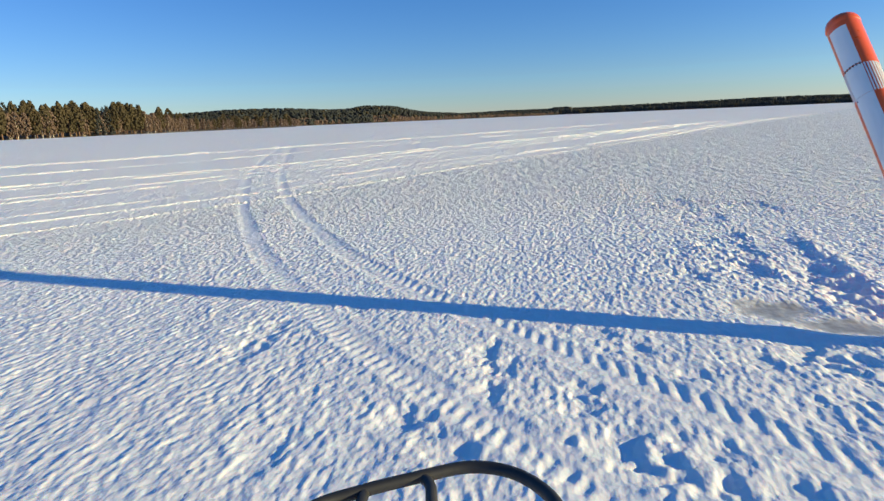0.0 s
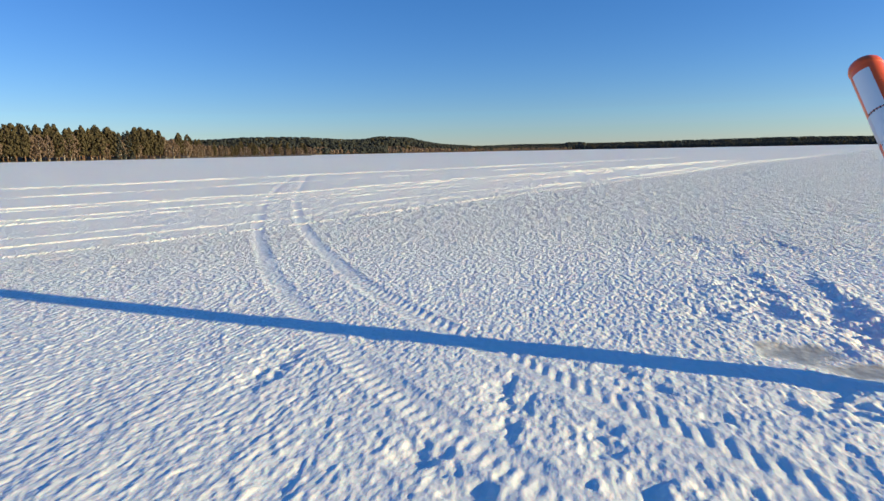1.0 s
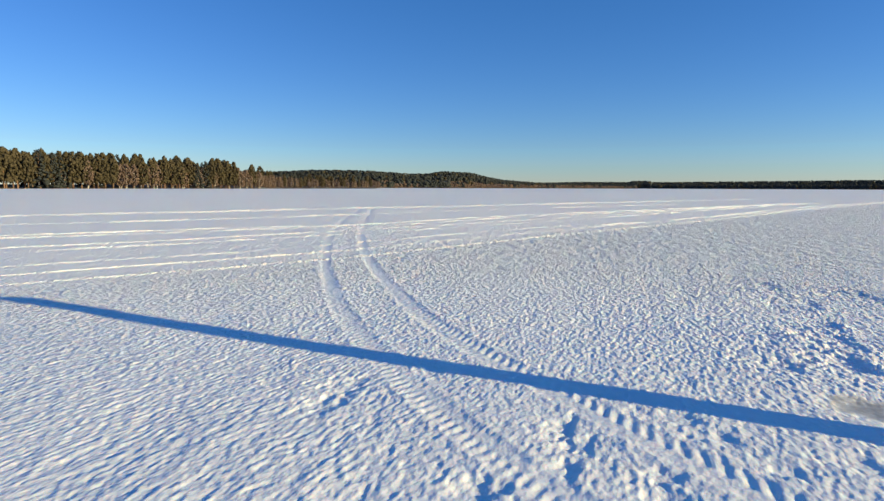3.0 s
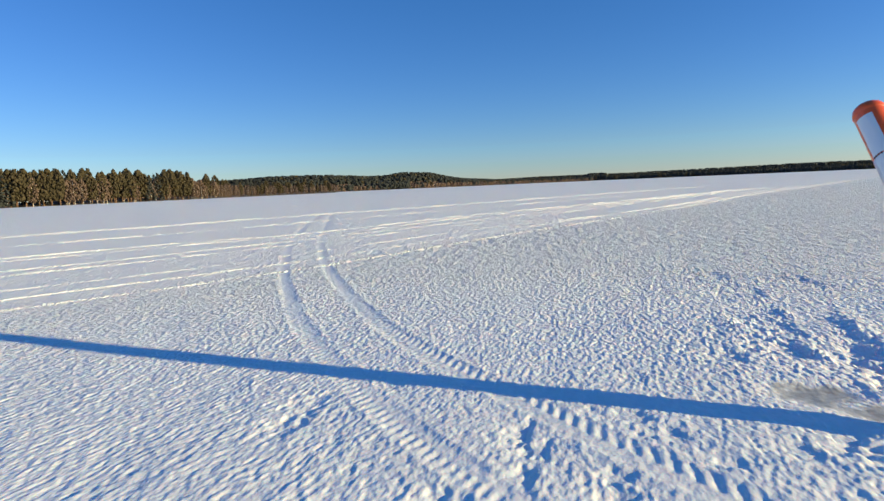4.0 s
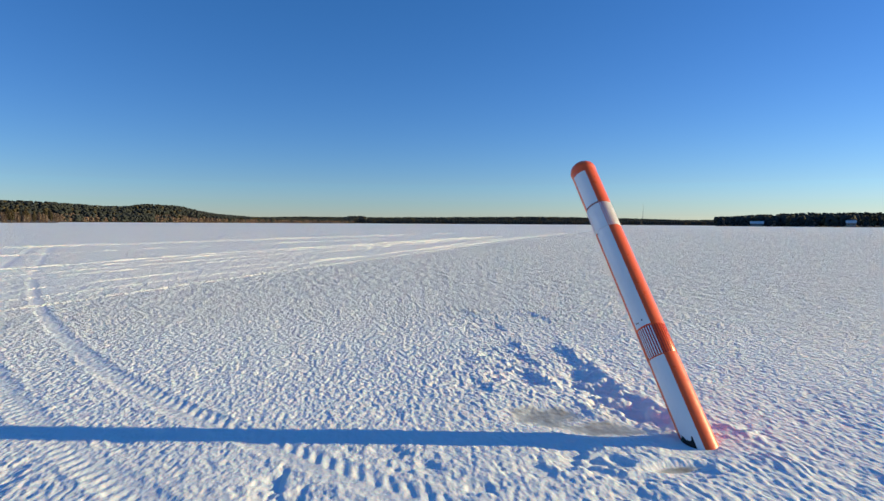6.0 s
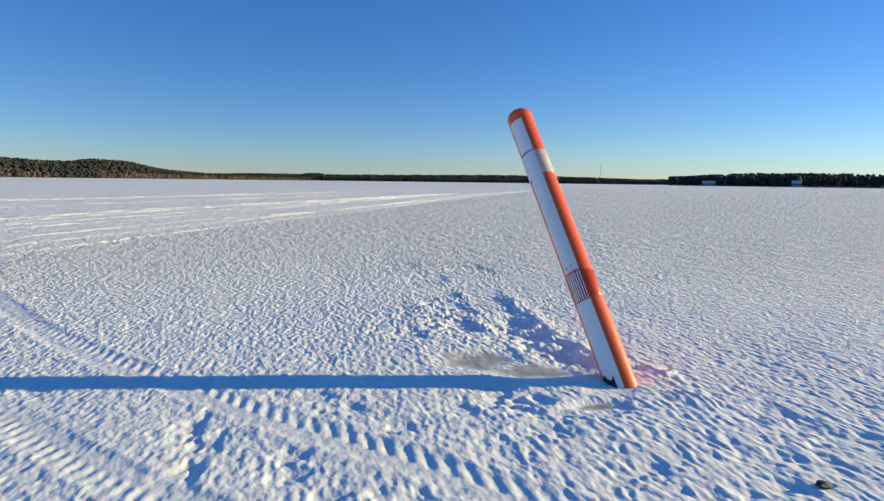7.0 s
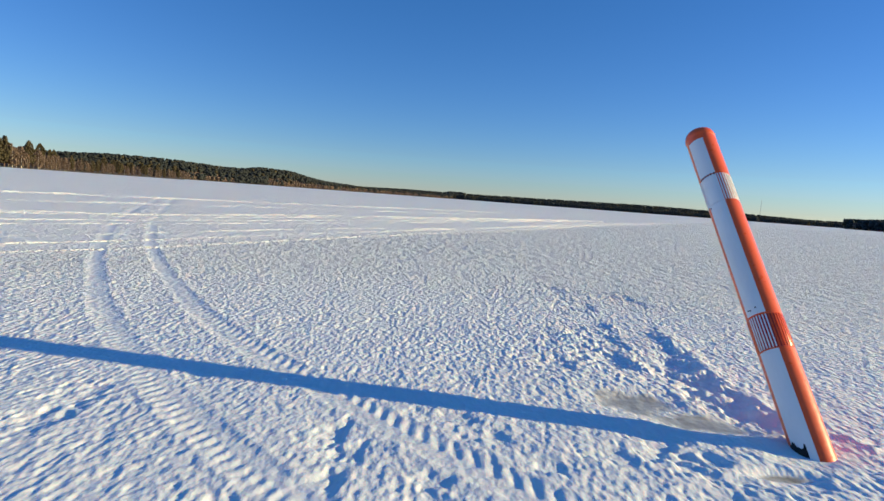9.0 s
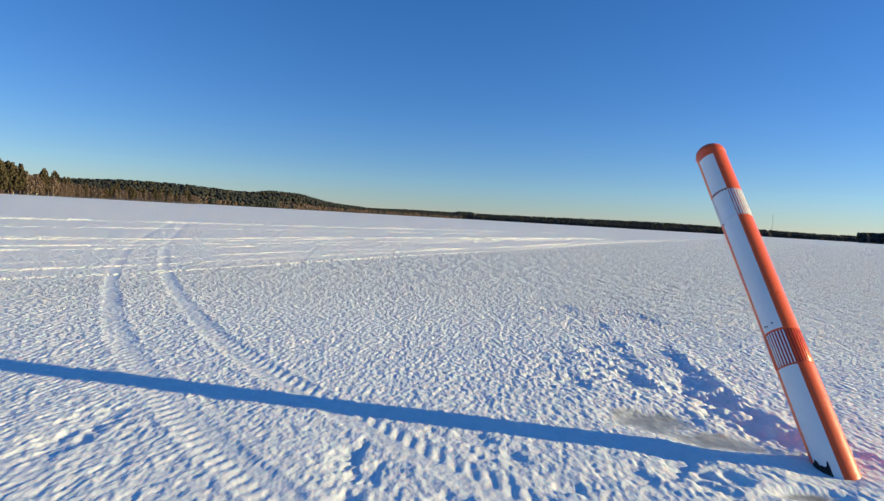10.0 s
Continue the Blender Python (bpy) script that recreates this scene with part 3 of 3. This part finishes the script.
def crown_shape(kind, rng, clumps):
    """Vertices and triangles of one crown, one metre high: many small ragged clumps of boughs round the trunk."""
    v, f = [], []
    solid = ((0, 2, 4), (2, 1, 4), (1, 3, 4), (3, 0, 4), (2, 0, 5), (1, 2, 5), (3, 1, 5), (0, 3, 5))
    big = (30.0 / clumps) ** 0.5
    for i in range(clumps):
        s = (i + rng.uniform(0, 1)) / clumps
        if kind == "spruce":
            z, wide = 0.05 + 0.90 * s, 0.15 * (1 - s) ** 0.7 + 0.012
            size = (0.075 * (1.25 - s), 0.075 * (1.25 - s), 0.075)
        elif kind == "pine":
            z, wide = 0.20 + 0.76 * s, 0.12 * min(1.0, 0.55 + 1.2 * s, 2.3 * (1.03 - s)) ** 0.8
            size = (0.050, 0.050, 0.13)
        else:
            z, wide = 0.14 + 0.80 * s, 0.14 * math.sin(math.pi * (0.14 + 0.80 * s))
            size = (0.045, 0.045, 0.11)
        a = rng.uniform(0, 2 * math.pi)
        r = wide * math.sqrt(rng.uniform(0.15, 1))
        turn = Euler((rng.uniform(-0.4, 0.4), rng.uniform(-0.4, 0.4), rng.uniform(0, 3))).to_matrix()
        base = len(v)
        for axis in range(3):
            for sign in (-1, 1):
                c = Vector((0, 0, 0))
                c[axis] = sign * size[axis] * big * rng.uniform(0.7, 1.35)
                c = turn @ c
                v.append((r * math.cos(a) + c.x, r * math.sin(a) + c.y, min(1.0, max(0.03, z + c.z))))
        f += [tuple(base + k for k in t) for t in solid]
    return np.array(v), np.array(f)


def trunk_shape(top, wide):
    v, f = [], []
    for z, r in ((-0.02, wide), (top * 0.5, wide * 0.75), (top, wide * 0.2)):
        v += [(r * math.cos(a), r * math.sin(a), z) for a in np.arange(5) * 2 * math.pi / 5]
    for k in range(2):
        for j in range(5):
            a, b = 5 * k + j, 5 * k + (j + 1) % 5
            f += [(a, b, b + 5), (a, b + 5, a + 5)]
    # a few bare limbs under and in the crown
    for j in range(4):
        a, z = j * 1.7, top * (0.45 + 0.12 * j)
        base = len(v)
        tip = (0.09 * math.cos(a), 0.09 * math.sin(a), z + 0.05)
        v += [(0, 0, z - wide * 0.4), (0, 0, z + wide * 0.4), tip]
        v += [(wide * 0.3 * -math.sin(a), wide * 0.3 * math.cos(a), z)]
        f += [(base, base + 1, base + 2), (base, base + 2, base + 3), (base + 1, base + 3, base + 2)]
    return np.array(v), np.array(f)


SHAPES, LIGHT_SHAPES = {}, {}
for kind in ("spruce", "pine", "birch"):
    rng = np.random.default_rng(len(kind))
    stem = trunk_shape(0.93, {"spruce": 0.011, "pine": 0.012, "birch": 0.013}[kind])
    SHAPES[kind] = ([crown_shape(kind, rng, 130) for _ in range(6)], stem)
    LIGHT_SHAPES[kind] = ([crown_shape("pine" if kind == "spruce" else kind, rng, 9) for _ in range(6)], stem)
CROWN_OF = {"spruce": SPRUCE, "pine": NEEDLES, "birch": TWIGS}
TRUNK_OF = {"spruce": PINE_BARK, "pine": PINE_BARK, "birch": BIRCH_BARK}


def joined_wood(name, label, places, kinds, heights, spread, shapes):
    """Many far trees as one object; one material slot each for the crowns and trunks of every kind."""
    verts, faces, slots, start = [], [], [], 0
    order = ("spruce", "pine", "birch")
    for p, kind, hh, ss in zip(places, kinds, heights, spread):
        crowns, trunk = shapes[kind]
        spin = RNG.uniform(0, 6.28)
        c, s = math.cos(spin), math.sin(spin)
        for slot, (v, f) in ((order.index(kind), crowns[RNG.integers(6)]), (3 + order.index(kind), trunk)):
            w = v * (hh * ss, hh * ss, hh)
            w = np.stack([w[:, 0] * c - w[:, 1] * s, w[:, 0] * s + w[:, 1] * c, w[:, 2]], 1) + p
            verts.append(w)
            faces.append(f + start)
            slots.append(np.full(len(f), slot))
            start += len(w)
    ob = from_arrays(name, np.vstack(verts), np.vstack(faces), None, smooth=True)
    for k in order:
        ob.data.materials.append(CROWN_OF[k])
    for k in order:
        ob.data.materials.append(TRUNK_OF[k])
    ob.data.polygons.foreach_set("material_index", np.concatenate(slots).astype(np.int32))
    return tagged(ob, label, "forest", kind="stuff")


def shore_strip(name, label, bearings, near, rise, depth):
    """The land behind a shoreline: it rises from the ice to the given heights over the given depth."""
    steps = 7
    verts = []
    for b, d, top in zip(bearings, near, rise):
        for k in range(steps):
            s = k / (steps - 1)
            x, y = polar(b, d + depth * s)
            z = -0.3 + top * (s * s * (3 - 2 * s)) + (0.8 * min(1, s * 14))
            verts.append((x, y, z))
    n = len(bearings)
    i = np.arange(n * steps).reshape(n, steps)
    faces = np.stack([i[:-1, :-1], i[1:, :-1], i[1:, 1:], i[:-1, 1:]], -1).reshape(-1, 4)
    ob = from_arrays(name, np.array(verts), faces[:, ::-1], SHORE, smooth=True)
    return tagged(ob, label, "shore", kind="structure")


def level(bearing, table):
    b = np.array(table, float)
    return np.interp(bearing, b[:, 0], b[:, 1])


def land_height(s, top):
    return -0.3 + top * (s * s * (3 - 2 * s)) + 0.8 * np.minimum(1, s * 14)


# bearing, and distance of the shoreline, rise of the land, tree height
WEST_NEAR = ((-110, 380), (-70, 385), (-52, 400), (-42, 430), (-34, 480), (-27, 560), (-22, 640))
WEST_TREES = ((-110, 22), (-52, 21.6), (-45, 21.4), (-40, 21), (-36, 20.5), (-33.5, 18.6), (-32, 15.5), (-30.5, 12.2), (-26, 11.5), (-22, 10))
HILL_NEAR = ((-60, 1050), (-40, 1050), (-28, 1050), (-22, 1080), (-16, 1180), (-10, 1300), (-6, 1450), (-2, 1600), (2, 1750))
HILL_RISE = ((-60, 10), (-34, 16), (-31, 19.5), (-27.4, 23.5), (-23, 23.5), (-19.2, 18.8), (-17.4, 19.2), (-15.6, 25.5), (-13.2, 24.5), (-11.5, 15.5), (-9.8, 8.3), (-6.8, 4.5), (-5, 3), (2, 2))
FAR_NEAR = ((-14, 2100), (0, 2000), (12, 1900), (40, 1900), (75, 1700), (120, 1700))
FAR_RISE = ((-14, 12), (-6, 10), (-2.4, 13), (2.4, 12), (5, 12), (11, 13.9), (20.4, 17.3), (28.5, 11.5), (32.4, 7.1), (40, 9), (120, 15))
EAST_NEAR = ((35.2, 1020), (38, 960), (45, 900), (60, 850), (110, 800))
EAST_RISE = ((35.2, 0.5), (37, 2), (41, 6), (46, 6), (52, 3), (60, 4), (110, 4))


def build_shore(strip, wood, label, near_t, rise_t, b0, b1, step, depth, rows, tall, kinds, odds):
    bearings = np.arange(b0, b1 + 0.01, 1.0)
    shore_strip(strip, "low snowless bank of brown undergrowth along the frozen lake", bearings, level(bearings, near_t), level(bearings, rise_t), depth)
    places, which, heights, spread = [], [], [], []
    for row in range(rows):
        s = 0.015 + 0.85 * (row / max(1, rows - 1)) ** 1.3
        b = b0
        while b < b1:
            d0 = float(level(b, near_t))
            b += math.degrees(step / d0) * RNG.uniform(0.6, 1.4)
            q = np.clip(s + RNG.uniform(-0.3, 0.3) / rows, 0.005, 0.95)
            x, y = polar(b, d0 + depth * q)
            z = float(land_height(q, level(b, rise_t))) - 0.3
            kind = RNG.choice(kinds, p=odds(b, row))
            hh = tall(b) * (RNG.uniform(0.85, 1.08) if d0 < 700 else RNG.uniform(0.94, 1.03)) * (0.72 if kind == "birch" else 1.0)
            places.append((x, y, z))
            which.append(kind)
            heights.append(hh)
            spread.append(RNG.uniform(1.1, 1.9) if d0 < 900 else RNG.uniform(2.0, 3.2))
    return joined_wood(wood, label, np.array(places), which, heights, spread, LIGHT_SHAPES if float(level((b0 + b1) / 2, near_t)) > 600 else SHAPES)


def west_odds(b, row):
    birch = float(np.interp(b, (-60, -46, -40, -34, -22), (0.06, 0.14, 0.40, 0.65, 0.75)))
    return (0.15 * (1 - birch), 0.85 * (1 - birch), birch)


def hill_odds(b, row):
    birch = (0.85 if not -18.5 < b < -15 else 0.15) if row < 4 else 0.03
    return (0.92 * (1 - birch), 0.08 * (1 - birch), birch)


KINDS = ("spruce", "pine", "birch")
build_shore("bank_west", "forest_west", "tall mixed pine forest behind the western shore", WEST_NEAR, ((-110, 2), (-22, 2)), -100, -22, 3.4, 60, 3,
            lambda b: float(level(b, WEST_TREES)), KINDS, west_odds)


def tree_template(kind, label, n):
    root = tagged(new(kind + "_tree"), label, "tree", "trees along the western shore")
    crowns, trunk = SHAPES[kind]
    v, f = trunk
    t = from_arrays("trunk", v, f, TRUNK_OF[kind], smooth=True)
    v, f = crowns[n]
    c = from_arrays("crown", v * (1.25, 1.25, 1.0), f, CROWN_OF[kind], smooth=True)
    t.parent = c.parent = root
    return root


def front_row():
    rng = np.random.default_rng(12)
    kinds = {"pine": "tall Scots pine with olive crown on the lake shore", "birch": "bare birch with pale trunk on the lake shore", "spruce": "dark green spruce on the lake shore"}
    first = {}
    b = -57.0
    while b < -29.0:
        d = float(level(b, WEST_NEAR))
        birch = float(np.interp(b, (-60, -46, -40, -30), (0.05, 0.10, 0.35, 0.55)))
        kind = rng.choice(("pine", "birch", "spruce"), p=(0.8 * (1 - birch), birch, 0.2 * (1 - birch)))
        tall = float(level(b, WEST_TREES)) * rng.uniform(0.85, 1.06) * (0.8 if kind == "birch" else 1.0)
        x, y = polar(b, d - rng.uniform(0.5, 3.0))
        m = pose(x, y, -0.2, 0, 0, rng.uniform(0, 360))
        n = int(rng.integers(3))
        if (kind, n) not in first:
            first[kind, n] = ob = tree_template(str(kind), kinds[str(kind)], n)
            ob.matrix_basis = m
        else:
            ob = copy_thing(first[kind, n], m)
        wide = tall * rng.uniform(0.95, 1.4)
        ob.scale = (wide, wide, tall)
        b += math.degrees(rng.uniform(3.2, 6.0) / d)


front_row()
build_shore("bank_hill", "forest_hill", "dark spruce forest over a low hill with bare birches at its foot", HILL_NEAR, HILL_RISE, -45, 2, 4.0, 170, 8,
            lambda b: float(np.interp(b, (-20, -12, -6, 2), (13, 13, 11, 10))), KINDS, hill_odds)
build_shore("bank_far", "forest_far", "distant dark forest line on the far shore", FAR_NEAR, FAR_RISE, -14, 80, 4.5, 300, 5,
            lambda b: 16.0 if 1.8 < b < 3.4 else 12.0, KINDS, lambda b, row: (0.88, 0.10, 0.02))
build_shore("bank_east", "forest_east", "dark spruce wood on the eastern point", EAST_NEAR, EAST_RISE, 35.2, 90, 4.5, 120, 4,
            lambda b: 15.0, KINDS, lambda b, row: (0.7, 0.2, 0.1))


# ---- small buildings and a mast on the far shores ----
HOUSE_WALL = paint_material("pale_house_paint", (0.24, 0.21, 0.18), (0.18, 0.16, 0.13), 0.7)
HOUSE_ROOF = paint_material("snowy_roof", (0.62, 0.63, 0.64), (0.40, 0.39, 0.38), 0.7)
HOUSE_GLASS = paint_material("dark_window", (0.03, 0.035, 0.04), (0.05, 0.05, 0.06), 0.15)
STEEL = paint_material("galvanised_steel", (0.30, 0.31, 0.32), (0.22, 0.22, 0.23), 0.5)


def box(bm, lo, hi):
    m = Matrix.Translation([(a + b) / 2 for a, b in zip(lo, hi)]) @ Matrix.Diagonal([b - a for a, b in zip(lo, hi)] + [1])
    bmesh.ops.create_cube(bm, size=1, matrix=m)


def build_house(label, bearing, distance, wide, deep, high, base):
    root = tagged(new("house"), label, "house")
    x, y = polar(bearing, distance)
    root.matrix_world = pose(x, y, base, 0, 0, -bearing)
    bm = bmesh.new()
    box(bm, (-wide / 2, -deep / 2, -1.5), (wide / 2, deep / 2, high))
    part("wall", bm, HOUSE_WALL, root, smooth=False)
    bm = bmesh.new()
    eave, over, top = high - 0.2, 0.6, high + deep * 0.36
    ring = [(sx * (wide / 2 + over), yy, zz) for sx in (-1, 1) for yy, zz in ((-deep / 2 - over, eave), (0, top), (deep / 2 + over, eave), (deep / 2 + over, eave + 0.35), (0, top + 0.4), (-deep / 2 - over, eave + 0.35))]
    v = [bm.verts.new(c) for c in ring]
    for k in range(6):
        bm.faces.new((v[k], v[(k + 1) % 6], v[6 + (k + 1) % 6], v[6 + k]))
    bm.faces.new(v[:6][::-1])
    bm.faces.new(v[6:])
    part("roof", bm, HOUSE_ROOF, root, "roof under snow", smooth=False)
    count = max(2, int(wide / 4))
    for k in range(count):
        cx = -wide / 2 + wide * (k + 0.5) / count
        bm = bmesh.new()
        box(bm, (cx - 0.7, -deep / 2 - 0.06, 1.0), (cx + 0.7, -deep / 2 + 0.02, 2.4))
        part("window", bm, HOUSE_GLASS, root, smooth=False)
    return root


build_house("long pale building with a snowy roof on the wooded shore", 38.4, 940, 16, 8, 3.2, 0.9)
build_house("small pale cottage with a snowy roof among spruces", 45.0, 880, 10, 8, 3.6, 1.6)


def build_mast():
    root = tagged(new("radio_mast"), "thin grey steel lattice mast above the far forest", "mast")
    x, y = polar(29.2, 2150)
    root.location = (x, y, 24)
    for k in range(3):
        a = 2 * math.pi * k / 3
        bent_tube("leg", ((1.6 * math.cos(a), 1.6 * math.sin(a), -2), (0.8 * math.cos(a), 0.8 * math.sin(a), 24), (0.25 * math.cos(a), 0.25 * math.sin(a), 46)), 0.16, STEEL, root)
    for z in range(4, 46, 6):
        bm = bmesh.new()
        r = 1.6 - 1.35 * z / 46
        bmesh.ops.create_cone(bm, cap_ends=True, segments=3, radius1=r, radius2=r, depth=0.4, matrix=Matrix.Translation((0, 0, z)))
        part("brace", bm, STEEL, root, smooth=False)
    return root


mast = build_mast()


def build_clod():
    bm = bmesh.new()
    bmesh.ops.create_icosphere(bm, subdivisions=2, radius=0.03)
    for v in bm.verts:
        v.co *= 1 + 0.5 * noise.noise(v.co * 40)
        v.co.x *= 1.5
        v.co.z *= 0.55
    ob = part("bark_chip", bm, GRIME)
    ob.location = (2.77, 2.24, 0.012)
    return tagged(ob, "small dark chip of bark lying on the snow", "debris")


build_clod()
